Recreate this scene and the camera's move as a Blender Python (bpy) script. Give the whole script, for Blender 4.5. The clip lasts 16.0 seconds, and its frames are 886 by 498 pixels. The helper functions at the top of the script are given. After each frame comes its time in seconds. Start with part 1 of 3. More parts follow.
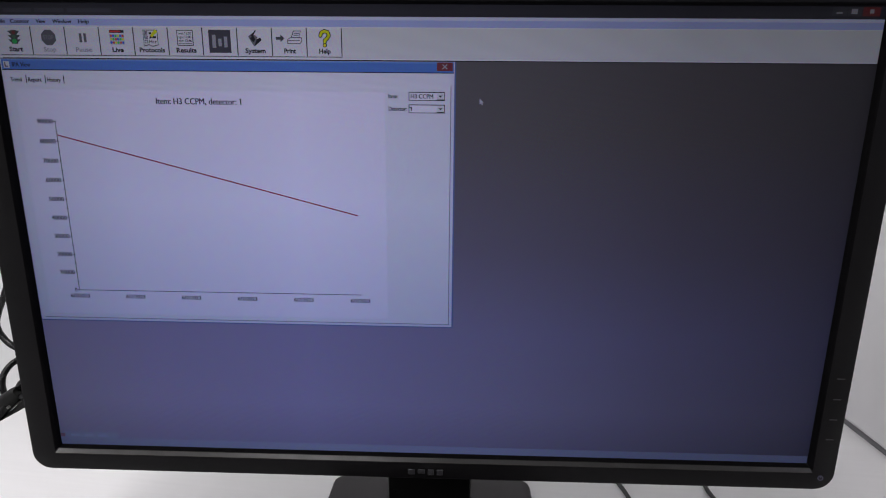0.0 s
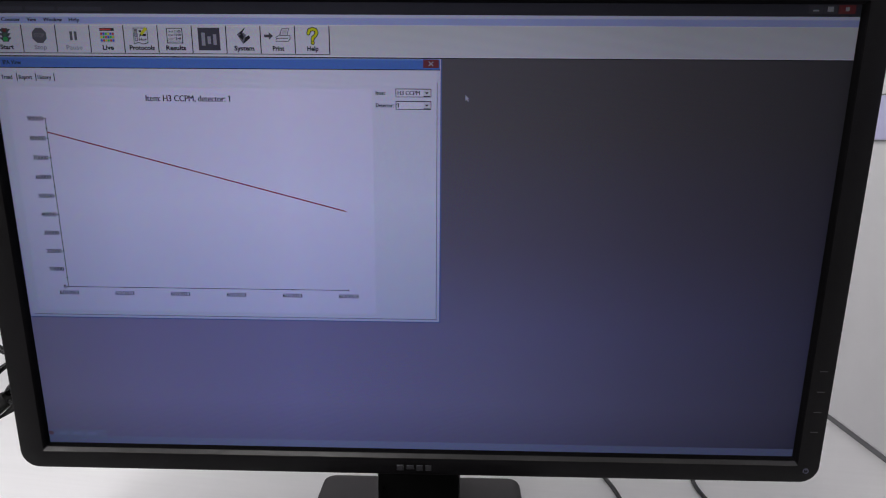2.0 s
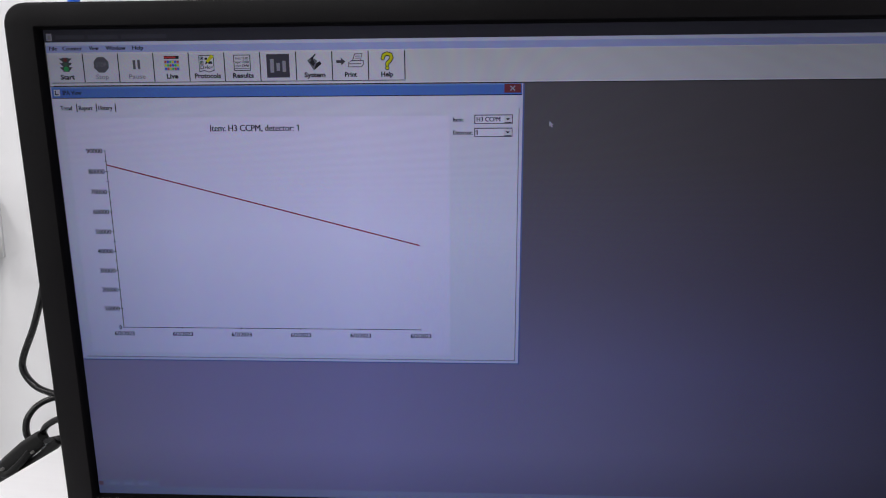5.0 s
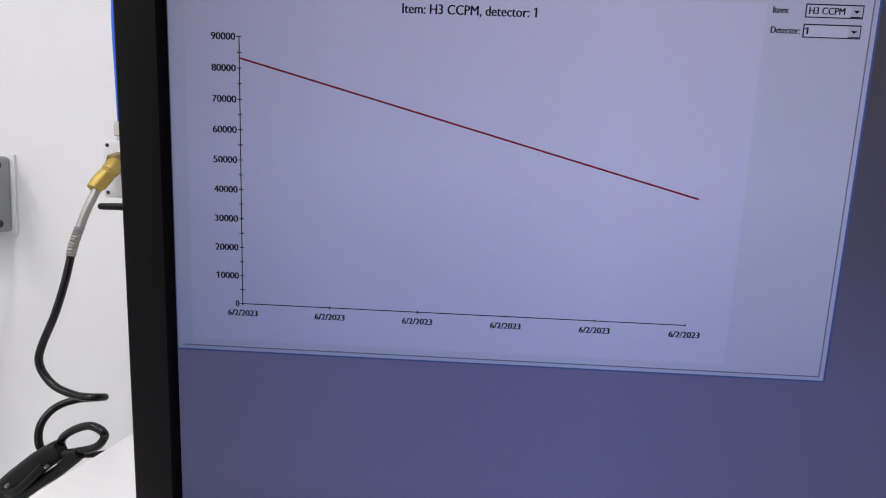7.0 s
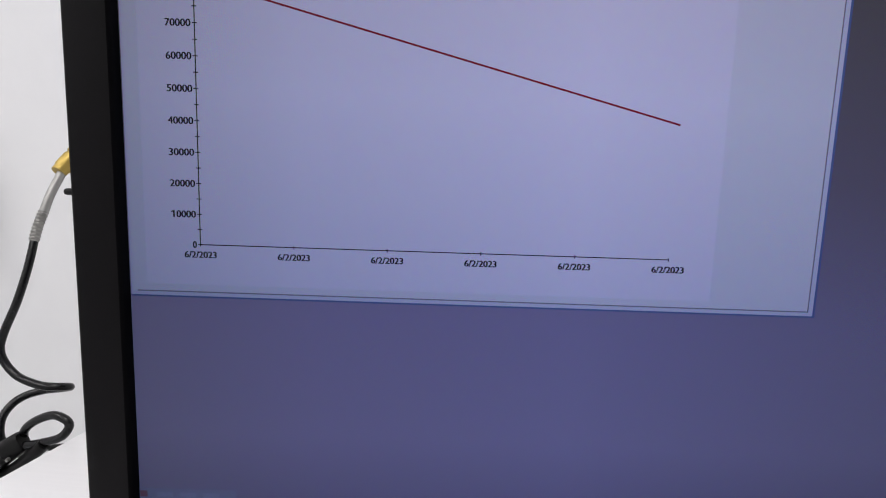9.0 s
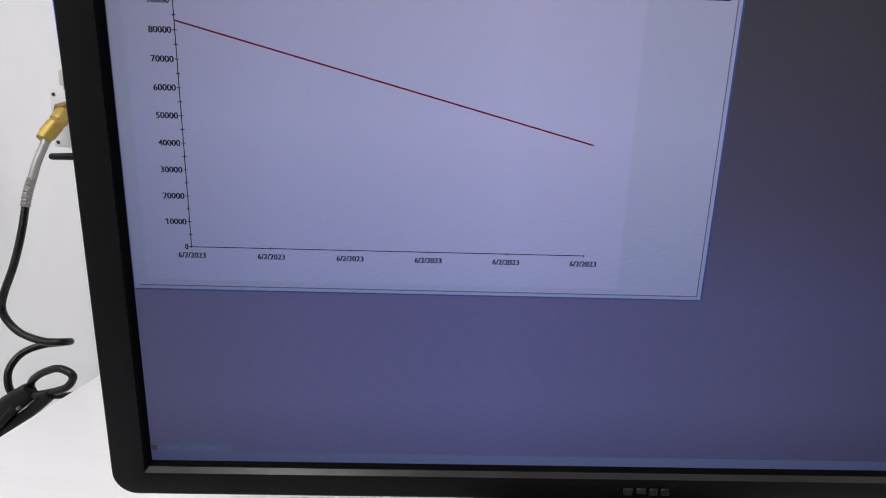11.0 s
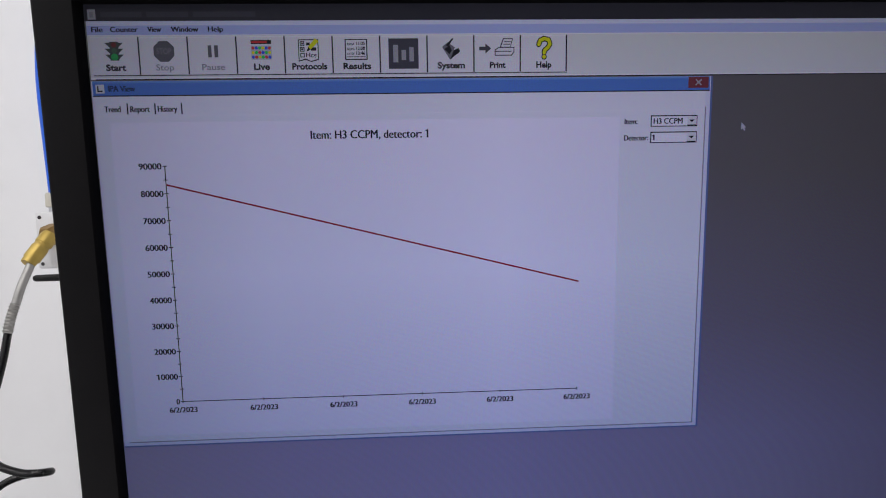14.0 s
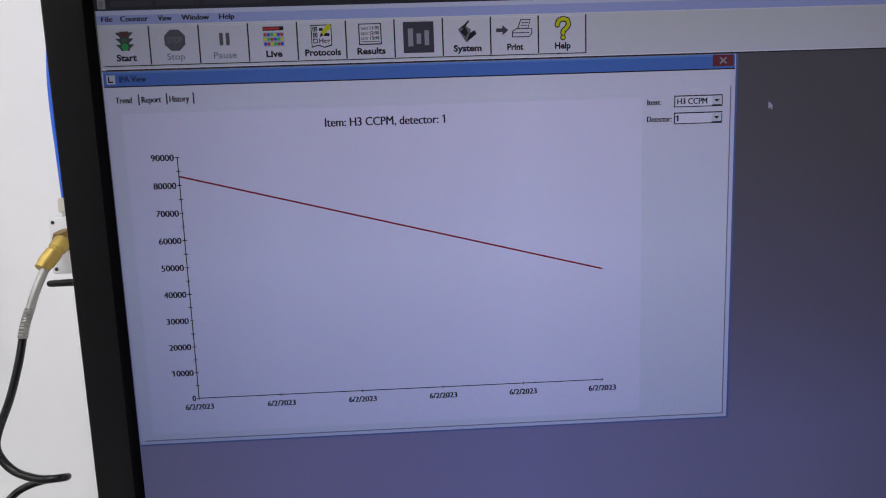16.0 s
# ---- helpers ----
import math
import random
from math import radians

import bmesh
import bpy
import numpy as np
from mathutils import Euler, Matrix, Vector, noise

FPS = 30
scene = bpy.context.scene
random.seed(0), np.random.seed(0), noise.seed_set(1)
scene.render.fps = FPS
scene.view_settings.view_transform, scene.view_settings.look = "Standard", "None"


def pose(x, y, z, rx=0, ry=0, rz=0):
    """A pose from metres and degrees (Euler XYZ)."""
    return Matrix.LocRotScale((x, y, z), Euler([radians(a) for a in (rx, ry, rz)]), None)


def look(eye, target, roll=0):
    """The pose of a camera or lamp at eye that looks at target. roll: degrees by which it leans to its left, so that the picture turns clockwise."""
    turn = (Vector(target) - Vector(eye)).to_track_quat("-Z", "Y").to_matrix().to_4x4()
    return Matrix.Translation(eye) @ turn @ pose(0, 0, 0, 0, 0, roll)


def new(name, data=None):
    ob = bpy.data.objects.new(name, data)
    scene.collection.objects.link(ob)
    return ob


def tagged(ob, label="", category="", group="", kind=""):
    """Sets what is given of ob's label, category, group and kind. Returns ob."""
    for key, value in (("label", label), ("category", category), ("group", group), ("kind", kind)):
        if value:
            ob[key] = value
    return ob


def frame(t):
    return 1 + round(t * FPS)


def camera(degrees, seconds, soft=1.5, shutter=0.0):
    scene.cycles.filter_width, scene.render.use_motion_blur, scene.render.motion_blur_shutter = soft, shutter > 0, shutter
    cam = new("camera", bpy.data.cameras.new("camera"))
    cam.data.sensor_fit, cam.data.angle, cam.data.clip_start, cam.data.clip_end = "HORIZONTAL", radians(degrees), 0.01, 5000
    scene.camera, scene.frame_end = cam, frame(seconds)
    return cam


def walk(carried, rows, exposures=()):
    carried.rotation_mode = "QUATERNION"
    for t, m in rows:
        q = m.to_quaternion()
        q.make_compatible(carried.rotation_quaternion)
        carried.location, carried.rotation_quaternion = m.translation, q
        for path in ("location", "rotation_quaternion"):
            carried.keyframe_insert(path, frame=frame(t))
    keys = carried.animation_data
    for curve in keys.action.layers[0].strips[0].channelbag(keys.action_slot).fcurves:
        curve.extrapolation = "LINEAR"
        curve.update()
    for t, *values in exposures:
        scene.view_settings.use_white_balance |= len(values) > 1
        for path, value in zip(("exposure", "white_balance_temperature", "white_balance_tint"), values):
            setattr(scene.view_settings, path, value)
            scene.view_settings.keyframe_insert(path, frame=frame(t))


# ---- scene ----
# ---------------------------------------------------------------- camera
cam = camera(71.2, 16.0, soft=1.1)
PATH = [
    (0, pose(0.0226, -0.3935, 1.07, 78.45, -0.59, 1.86)),
    (0.5, pose(0.025, -0.3967, 1.0644, 78.81, -0.58, 2.25)),
    (1, pose(0.0281, -0.3985, 1.0659, 79.35, -0.59, 1.52)),
    (1.5, pose(0.0302, -0.4014, 1.0604, 79.07, -0.47, 1.28)),
    (2, pose(0.0277, -0.3995, 1.0608, 79.46, -0.49, 1.34)),
    (2.5, pose(0.0259, -0.3987, 1.059, 80.79, -0.61, 1.66)),
    (3, pose(0.0258, -0.4022, 1.0542, 80.63, -0.81, 1.12)),
    (3.2, pose(0.0272, -0.4018, 1.0538, 80.38, -0.57, 1.03)),
    (5.3, pose(-0.0368, -0.3567, 1.0661, 82.12, 0.59, 3.44)),
    (5.5, pose(-0.0586, -0.3343, 1.0684, 82.5, 1.44, 6.37)),
    (5.7, look((-0.0736, -0.3206, 1.0637), (-0.4042, 1.6384, 0.8335), -0.61)),
    (5.8, pose(-0.0784, -0.3154, 1.0614, 83.52, -0.03, 8.94)),
    (6, pose(-0.092, -0.3079, 1.0555, 83.37, -0.76, 7.42)),
    (6.2, look((-0.1114, -0.3022, 1.0397), (-0.2208, 1.6823, 0.8162), 1.72)),
    (6.3, look((-0.1201, -0.2967, 1.0302), (-0.1981, 1.6887, 0.8016), 1.98)),
    (6.5, pose(-0.1333, -0.2831, 1.0171, 82.68, -2.28, 1.93)),
    (7, pose(-0.1402, -0.2596, 1.0156, 83.31, -2.43, 2.04)),
    (7.2, look((-0.1400, -0.2553, 1.0009), (-0.1511, 1.7342, 0.7968), 1.57)),
    (7.5, pose(-0.1426, -0.2541, 0.9918, 84.19, -1.62, 0.46)),
    (8, pose(-0.1392, -0.2496, 0.9787, 84.79, -1.6, 0.84)),
    (8.5, pose(-0.1345, -0.2503, 0.9784, 84.49, -1.87, 0.34)),
    (9, pose(-0.1342, -0.2484, 0.9835, 84.3, -1.84, 0.47)),
    (9.2, pose(-0.1355, -0.246, 0.9827, 84.73, -1.83, 0.61)),
    (11.3, pose(-0.1198, -0.2971, 1.0319, 77.65, -1.55, -2.25)),
    (11.5, pose(-0.1223, -0.2976, 1.0381, 78.64, -1.86, -3.42)),
    (11.7, look((-0.1236, -0.2952, 1.0400), (-0.0067, 1.6780, 0.7353), 1.47)),
    (11.8, look((-0.1248, -0.2932, 1.0394), (-0.0255, 1.6863, 0.7715), 0.75)),
    (12, pose(-0.1259, -0.2876, 1.0412, 83.56, 0.46, -2.38)),
    (12.2, look((-0.1278, -0.2848, 1.0383), (-0.0465, 1.7038, 0.8413), -0.88)),
    (12.5, pose(-0.1231, -0.2815, 1.0421, 84.05, 0.18, -2.65)),
    (13, pose(-0.1262, -0.2868, 1.0539, 84.56, 0.38, -2.54)),
    (13.5, pose(-0.1254, -0.2885, 1.0539, 84.64, 0.82, -2.58)),
    (14, pose(-0.1234, -0.2921, 1.054, 84.82, 1.02, -2.96)),
    (14.5, pose(-0.1248, -0.2883, 1.0493, 84.54, 1.34, -2.6)),
    (15, pose(-0.1274, -0.2865, 1.0514, 84.83, 1.21, -2.5)),
    (15.5, pose(-0.1284, -0.2861, 1.0489, 85.05, 1.69, -2.26)),
    (16, pose(-0.1274, -0.2849, 1.046, 85.3, 2.1, -2.11)),
]
walk(cam, PATH, [(0, -0.1), (3.2, -0.1), (5.3, 0.03), (9.2, 0.0), (11.3, -0.06), (16, -0.06)])

# ---------------------------------------------------------------- world and lamps
world = bpy.data.worlds.new("world")
scene.world = world
world.use_nodes = True
world.node_tree.nodes["Background"].inputs[0].default_value = (0.9, 0.95, 1.0, 1)
world.node_tree.nodes["Background"].inputs[1].default_value = 0.05

# The room is turned a little against the monitor
ROOM = pose(0, 0, 0, 0, 0, -7)
PANELS = [(-0.45, -0.82), (-1.85, -0.82), (-0.45, -2.55), (-1.85, -2.55)]
CEILING = 2.6
for px, py in PANELS:
    lamp = bpy.data.lights.new("ceiling_lamp", "AREA")
    lamp.shape, lamp.size, lamp.size_y, lamp.energy, lamp.color = "RECTANGLE", 0.56, 1.14, 14.2, (1.0, 0.972, 0.982)
    new("ceiling_lamp", lamp).matrix_world = ROOM @ pose(px, py, CEILING - 0.03)

# ---------------------------------------------------------------- materials


def nodes_of(name):
    mat = bpy.data.materials.new(name)
    mat.use_nodes = True
    return mat, mat.node_tree, mat.node_tree.nodes["Principled BSDF"]


def surface(name, color, rough=0.5, metal=0.0, vary=0.08, scale=40.0, bump=0.0, fine=400.0, stretch=(1, 1, 1), spec=0.5):
    """Colour with two scales of variation, fine relief and uneven gloss."""
    mat, tree, bsdf = nodes_of(name)
    link, add = tree.links.new, tree.nodes.new
    coord, mapping = add("ShaderNodeTexCoord"), add("ShaderNodeMapping")
    mapping.inputs["Scale"].default_value = stretch
    link(coord.outputs["Object"], mapping.inputs["Vector"])
    coarse, grain = add("ShaderNodeTexNoise"), add("ShaderNodeTexNoise")
    coarse.inputs["Scale"].default_value, coarse.inputs["Detail"].default_value = scale * 0.15, 4
    grain.inputs["Scale"].default_value, grain.inputs["Detail"].default_value = scale, 6
    both = add("ShaderNodeMath")
    both.operation = "ADD"
    for tex, slot in ((coarse, 0), (grain, 1)):
        link(mapping.outputs["Vector"], tex.inputs["Vector"])
        link(tex.outputs["Fac"], both.inputs[slot])
    ramp = add("ShaderNodeMapRange")
    ramp.inputs["From Min"].default_value, ramp.inputs["From Max"].default_value = 0.6, 1.4
    ramp.inputs["To Min"].default_value, ramp.inputs["To Max"].default_value = 1 - vary, 1 + vary
    link(both.outputs[0], ramp.inputs["Value"])
    mix = add("ShaderNodeVectorMath")
    mix.operation = "SCALE"
    mix.inputs[0].default_value = color
    link(ramp.outputs["Result"], mix.inputs["Scale"])
    link(mix.outputs["Vector"], bsdf.inputs["Base Color"])
    gloss = add("ShaderNodeMapRange")
    gloss.inputs["To Min"].default_value, gloss.inputs["To Max"].default_value = max(0.03, rough - 0.07), min(1, rough + 0.07)
    link(grain.outputs["Fac"], gloss.inputs["Value"])
    link(gloss.outputs["Result"], bsdf.inputs["Roughness"])
    bsdf.inputs["Metallic"].default_value = metal
    bsdf.inputs["Specular IOR Level"].default_value = spec
    if bump:
        relief, bumps = add("ShaderNodeTexNoise"), add("ShaderNodeBump")
        relief.inputs["Scale"].default_value, relief.inputs["Detail"].default_value = fine, 3
        link(mapping.outputs["Vector"], relief.inputs["Vector"])
        link(relief.outputs["Fac"], bumps.inputs["Height"])
        bumps.inputs["Strength"].default_value, bumps.inputs["Distance"].default_value = bump, 0.001
        link(bumps.outputs["Normal"], bsdf.inputs["Normal"])
    return mat


WALL = surface("wall_paint", (0.775, 0.775, 0.785), 0.65, vary=0.02, scale=25, bump=0.05, fine=200)
CEIL = surface("ceiling_paint", (0.82, 0.82, 0.80), 0.8, vary=0.03, scale=30)
FLOOR = surface("floor_vinyl", (0.42, 0.43, 0.44), 0.4, vary=0.12, scale=60)
LAMINATE = surface("white_laminate", (0.83, 0.822, 0.835), 0.38, vary=0.035, scale=30, bump=0.08, fine=120, stretch=(0.25, 6, 6))
DESK_EDGE = surface("white_edging", (0.76, 0.76, 0.75), 0.45, vary=0.03, scale=40)
HOUSING = surface("white_housing", (0.66, 0.655, 0.67), 0.45, vary=0.03, scale=50, bump=0.15, fine=900)
LAVENDER = surface("lavender_band", (0.50, 0.49, 0.72), 0.45, vary=0.04, scale=50)
PLINTH = surface("grey_plinth", (0.16, 0.16, 0.17), 0.6, vary=0.1)
BEZEL = surface("dark_plastic", (0.0044, 0.0040, 0.0046), 0.5, vary=0.12, scale=120, bump=0.1, fine=1500, spec=0.08)
RECESS = surface("matt_black_recess", (0.0028, 0.0026, 0.003), 0.6, vary=0.1, scale=120, spec=0.04)
LIT_CHAMFER = surface("lit_gloss_chamfer", (0.038, 0.037, 0.038), 0.22, vary=0.08, scale=90, spec=1.0)
GLOSS_BLACK = surface("gloss_black_plastic", (0.004, 0.004, 0.004), 0.3, vary=0.1, scale=90, spec=0.1)
STAND_GREY = surface("stand_plastic", (0.032, 0.029, 0.033), 0.5, vary=0.1, scale=90, bump=0.15, fine=1300, spec=0.25)
MARK = surface("grey_print", (0.03, 0.03, 0.034), 0.5, vary=0.05)
CHROME = surface("chrome", (0.62, 0.63, 0.65), 0.18, metal=1.0, vary=0.05)
BADGE = surface("badge_metal", (0.05, 0.05, 0.054), 0.35, metal=1.0, vary=0.1)
NICKEL = surface("nickel_spring", (0.27, 0.265, 0.25), 0.42, metal=0.9, vary=0.12, scale=150)
FERRULE = surface("satin_ferrule", (0.36, 0.355, 0.34), 0.5, metal=0.7, vary=0.08, scale=120)
BRASS = surface("brass", (0.47, 0.335, 0.085), 0.45, metal=0.65, vary=0.12, scale=120)
OLD_BRASS = surface("tarnished_brass", (0.30, 0.19, 0.07), 0.42, metal=0.7, vary=0.2, scale=120)
BEIGE = surface("beige_plastic", (0.50, 0.47, 0.40), 0.5, vary=0.06)
VALVE_WHITE = surface("white_block", (0.66, 0.66, 0.67), 0.5, vary=0.04)
BLUE = surface("blue_tube", (0.005, 0.105, 0.64), 0.32, vary=0.06, scale=50)
RUBBER = surface("black_rubber", (0.005, 0.005, 0.006), 0.25, vary=0.15, scale=150, spec=0.3)
GUN_BLACK = surface("black_moulding", (0.006, 0.006, 0.006), 0.42, vary=0.15, scale=120, bump=0.15, fine=1200, spec=0.2)
GREY_STEEL = surface("grey_cover", (0.30, 0.31, 0.33), 0.42, metal=0.25, vary=0.07, scale=80, bump=0.12, fine=600)
DARK = surface("dark_slot", (0.02, 0.02, 0.022), 0.6, vary=0.1)
IVORY = surface("white_receptacle", (0.78, 0.77, 0.74), 0.35, vary=0.03)
CORD = surface("putty_cord", (0.56, 0.53, 0.48), 0.5, vary=0.06)
CABLE = surface("black_cable", (0.012, 0.012, 0.014), 0.45, vary=0.1)
LED = surface("power_ring", (0.045, 0.045, 0.08), 0.35, vary=0.05)


def lit_panel():
    mat, tree, bsdf = nodes_of("lamp_diffuser")
    bsdf.inputs["Base Color"].default_value = (0.9, 0.9, 0.9, 1)
    bsdf.inputs["Emission Color"].default_value = (1.0, 0.985, 0.97, 1)
    bsdf.inputs["Emission Strength"].default_value = 1.6
    return mat


DIFFUSER = lit_panel()


CELL, STRIPE_DEPTH, ROW_DEPTH = 0.000277, 0.42, 0.24


def angle_falloff_group(upwards, sideways):
    """The panel's light with viewing-angle dimming painted in: bluer and weaker towards the bottom, weaker at the
    sides.
    """
    group = bpy.data.node_groups.new("angle_falloff", "ShaderNodeTree")
    group.interface.new_socket("Color", in_out="OUTPUT", socket_type="NodeSocketColor")
    add, link = group.nodes.new, group.links.new
    out, geo, split = add("NodeGroupOutput"), add("ShaderNodeNewGeometry"), add("ShaderNodeSeparateXYZ")
    link(geo.outputs["Position"], split.inputs[0])

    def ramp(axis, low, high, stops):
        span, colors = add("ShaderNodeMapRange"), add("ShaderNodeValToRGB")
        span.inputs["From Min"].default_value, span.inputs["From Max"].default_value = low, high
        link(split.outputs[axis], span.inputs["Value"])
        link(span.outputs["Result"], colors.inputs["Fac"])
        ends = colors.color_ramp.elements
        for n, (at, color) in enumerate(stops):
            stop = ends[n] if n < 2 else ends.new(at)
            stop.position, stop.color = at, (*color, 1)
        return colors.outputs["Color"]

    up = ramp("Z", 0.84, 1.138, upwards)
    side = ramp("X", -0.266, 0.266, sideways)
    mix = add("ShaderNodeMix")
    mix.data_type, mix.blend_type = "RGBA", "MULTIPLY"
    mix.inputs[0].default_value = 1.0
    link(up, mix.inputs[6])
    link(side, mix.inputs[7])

    def math_node(kind, a, b):
        node = add("ShaderNodeMath")
        node.operation = kind
        for slot, value in ((0, a), (1, b)):
            if isinstance(value, float):
                node.inputs[slot].default_value = value
            else:
                link(value, node.inputs[slot])
        return node.outputs[0]

    def ripple(axis, shift, depth):
        angle = math_node("ADD", math_node("MULTIPLY", split.outputs[axis], 2 * math.pi / CELL), shift)
        return math_node("ADD", math_node("MULTIPLY", math_node("COSINE", angle, 0.0), depth), 1.0)

    # cells of the panel: red, green and blue stripes side by side, in rows
    row, cells, tint = ripple("Z", 0.0, ROW_DEPTH), add("ShaderNodeCombineXYZ"), add("ShaderNodeVectorMath")
    for n in range(3):
        link(math_node("MULTIPLY", ripple("X", 2 * math.pi * n / 3, STRIPE_DEPTH), row), cells.inputs[n])
    tint.operation = "MULTIPLY"
    link(mix.outputs[2], tint.inputs[0])
    link(cells.outputs[0], tint.inputs[1])
    link(tint.outputs[0], out.inputs[0])
    return group


# ramps that paint the display's viewing-angle dimming into its emission, by height and side
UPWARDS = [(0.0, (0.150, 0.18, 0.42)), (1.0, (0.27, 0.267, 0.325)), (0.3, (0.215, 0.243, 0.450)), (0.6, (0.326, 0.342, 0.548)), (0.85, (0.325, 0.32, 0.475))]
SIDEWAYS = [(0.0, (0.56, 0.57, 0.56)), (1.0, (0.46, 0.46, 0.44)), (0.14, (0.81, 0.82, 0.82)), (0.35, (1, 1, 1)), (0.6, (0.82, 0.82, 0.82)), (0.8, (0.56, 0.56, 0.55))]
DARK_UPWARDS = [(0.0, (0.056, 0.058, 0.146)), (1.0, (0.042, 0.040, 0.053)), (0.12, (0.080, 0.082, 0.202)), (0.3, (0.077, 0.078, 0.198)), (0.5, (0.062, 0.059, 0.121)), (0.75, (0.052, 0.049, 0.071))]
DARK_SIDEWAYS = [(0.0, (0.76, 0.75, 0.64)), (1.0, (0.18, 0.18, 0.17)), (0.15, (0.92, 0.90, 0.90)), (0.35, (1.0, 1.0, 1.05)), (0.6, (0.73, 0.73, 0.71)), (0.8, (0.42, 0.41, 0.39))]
ANGLE_FALLOFF = angle_falloff_group(UPWARDS, SIDEWAYS)
DARK_FIELD = angle_falloff_group(DARK_UPWARDS, DARK_SIDEWAYS)
SHOWN = {}


def lcd(r, g, b, field=None):
    """One colour of the display, given off by the panel behind a matt front."""
    key = (r, g, b, field)
    if key not in SHOWN:
        mat, tree, bsdf = nodes_of("display_colour")
        light, mix = tree.nodes.new("ShaderNodeGroup"), tree.nodes.new("ShaderNodeMix")
        light.node_tree = field or ANGLE_FALLOFF
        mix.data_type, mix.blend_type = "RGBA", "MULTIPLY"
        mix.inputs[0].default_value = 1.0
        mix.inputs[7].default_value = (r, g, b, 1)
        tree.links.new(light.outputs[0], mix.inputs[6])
        tree.links.new(mix.outputs[2], bsdf.inputs["Emission Color"])
        bsdf.inputs["Emission Strength"].default_value = 1.0
        bsdf.inputs["Base Color"].default_value = (0.003, 0.003, 0.004, 1)
        bsdf.inputs["Roughness"].default_value = 0.45
        bsdf.inputs["Specular IOR Level"].default_value = 0.08
        SHOWN[key] = mat
    return SHOWN[key]


# ---------------------------------------------------------------- builders
PLACED = {}


def thing(name, m, label, category, group="", kind=""):
    ob = new(name)
    ob.empty_display_size = 0.02
    ob.matrix_world = m
    PLACED[ob] = m.copy()
    return tagged(ob, label, category, group, kind)


def part(name, bm, material, parent, label="", smooth=True):
    """Links a bmesh in world coordinates as one mesh under a thing or a part."""
    home = PLACED[parent]
    bm.transform(home.inverted())
    mesh = bpy.data.meshes.new(name)
    bm.to_mesh(mesh)
    bm.free()
    for mat in material if isinstance(material, (list, tuple)) else [material]:
        mesh.materials.append(mat)
    if smooth:
        mesh.polygons.foreach_set("use_smooth", [True] * len(mesh.polygons))
        mesh.set_sharp_from_angle(angle=radians(38))
    ob = new(name, mesh)
    ob.parent = parent
    PLACED[ob] = home
    return tagged(ob, label)


def solid(name, bm, material, label, category, kind="", m=None):
    """A thing or a piece of the setting that is one mesh."""
    home = m or ROOM
    bm.transform(home.inverted())
    mesh = bpy.data.meshes.new(name)
    bm.to_mesh(mesh)
    bm.free()
    mesh.materials.append(material)
    ob = new(name, mesh)
    ob.matrix_world = home
    PLACED[ob] = home.copy()
    return tagged(ob, label, category, kind=kind)


def box(x0, x1, y0, y1, z0, z1, bevel=0.0, m=ROOM, segments=2):
    bm = bmesh.new()
    bmesh.ops.create_cube(bm, size=1.0)
    bmesh.ops.scale(bm, vec=(x1 - x0, y1 - y0, z1 - z0), verts=bm.verts)
    bmesh.ops.translate(bm, vec=((x0 + x1) / 2, (y0 + y1) / 2, (z0 + z1) / 2), verts=bm.verts)
    if bevel:
        bmesh.ops.bevel(bm, geom=bm.edges[:], offset=bevel, segments=segments, profile=0.5, affect="EDGES")
    bm.transform(m)
    return bm


def lathe(profile, start, end, m=ROOM, sides=24):
    """A turned body: (distance along, radius) pairs on the axis from start to end."""
    bm = bmesh.new()
    a, b = Vector(start), Vector(end)
    turn = (b - a).to_track_quat("Z", "Y").to_matrix().to_4x4()
    rings = []
    for along, radius in profile:
        ring = []
        for k in range(sides):
            w = 2 * math.pi * k / sides
            ring.append(bm.verts.new(a + turn @ Vector((radius * math.cos(w), radius * math.sin(w), along))))
        rings.append(ring)
    for low, high in zip(rings, rings[1:]):
        for k in range(sides):
            bm.faces.new((low[k], low[(k + 1) % sides], high[(k + 1) % sides], high[k]))
    bm.faces.new(rings[0][::-1])
    bm.faces.new(rings[-1])
    bm.transform(m)
    return bm


def spline(points, steps=10):
    """Points on a smooth line through the given ones."""
    p = [Vector(q) for q in points]
    p = [2 * p[0] - p[1], *p, 2 * p[-1] - p[-2]]
    out = []
    for a, b, c, d in zip(p, p[1:], p[2:], p[3:]):
        for k in range(steps):
            s = k / steps
            out.append(0.5 * (2 * b + (c - a) * s + (2 * a - 5 * b + 4 * c - d) * s * s + (3 * b - a - 3 * c + d) * s ** 3))
    return out + [p[-2]]


def tube(points, radius, m=ROOM, sides=12, steps=10, ripple=0.0, pitch=0.004):
    """A round tube along a smooth line; ripple gives it ribs."""
    line = spline(points, steps)
    bm = bmesh.new()
    rings, side, run = [], None, 0.0
    for n, at in enumerate(line):
        ahead = (line[min(n + 1, len(line) - 1)] - line[max(n - 1, 0)]).normalized()
        if side is None:
            side = ahead.orthogonal().normalized()
        side = (side - ahead * side.dot(ahead)).normalized()
        other = ahead.cross(side)
        run += (line[n] - line[n - 1]).length if n else 0
        r = radius * (1 + ripple * math.cos(2 * math.pi * run / pitch))
        rings.append([bm.verts.new(at + r * (side * math.cos(w) + other * math.sin(w))) for w in (2 * math.pi * k / sides for k in range(sides))])
    for low, high in zip(rings, rings[1:]):
        for k in range(sides):
            bm.faces.new((low[k], low[(k + 1) % sides], high[(k + 1) % sides], high[k]))
    bm.faces.new(rings[0][::-1])
    bm.faces.new(rings[-1])
    bm.transform(m)
    return bm


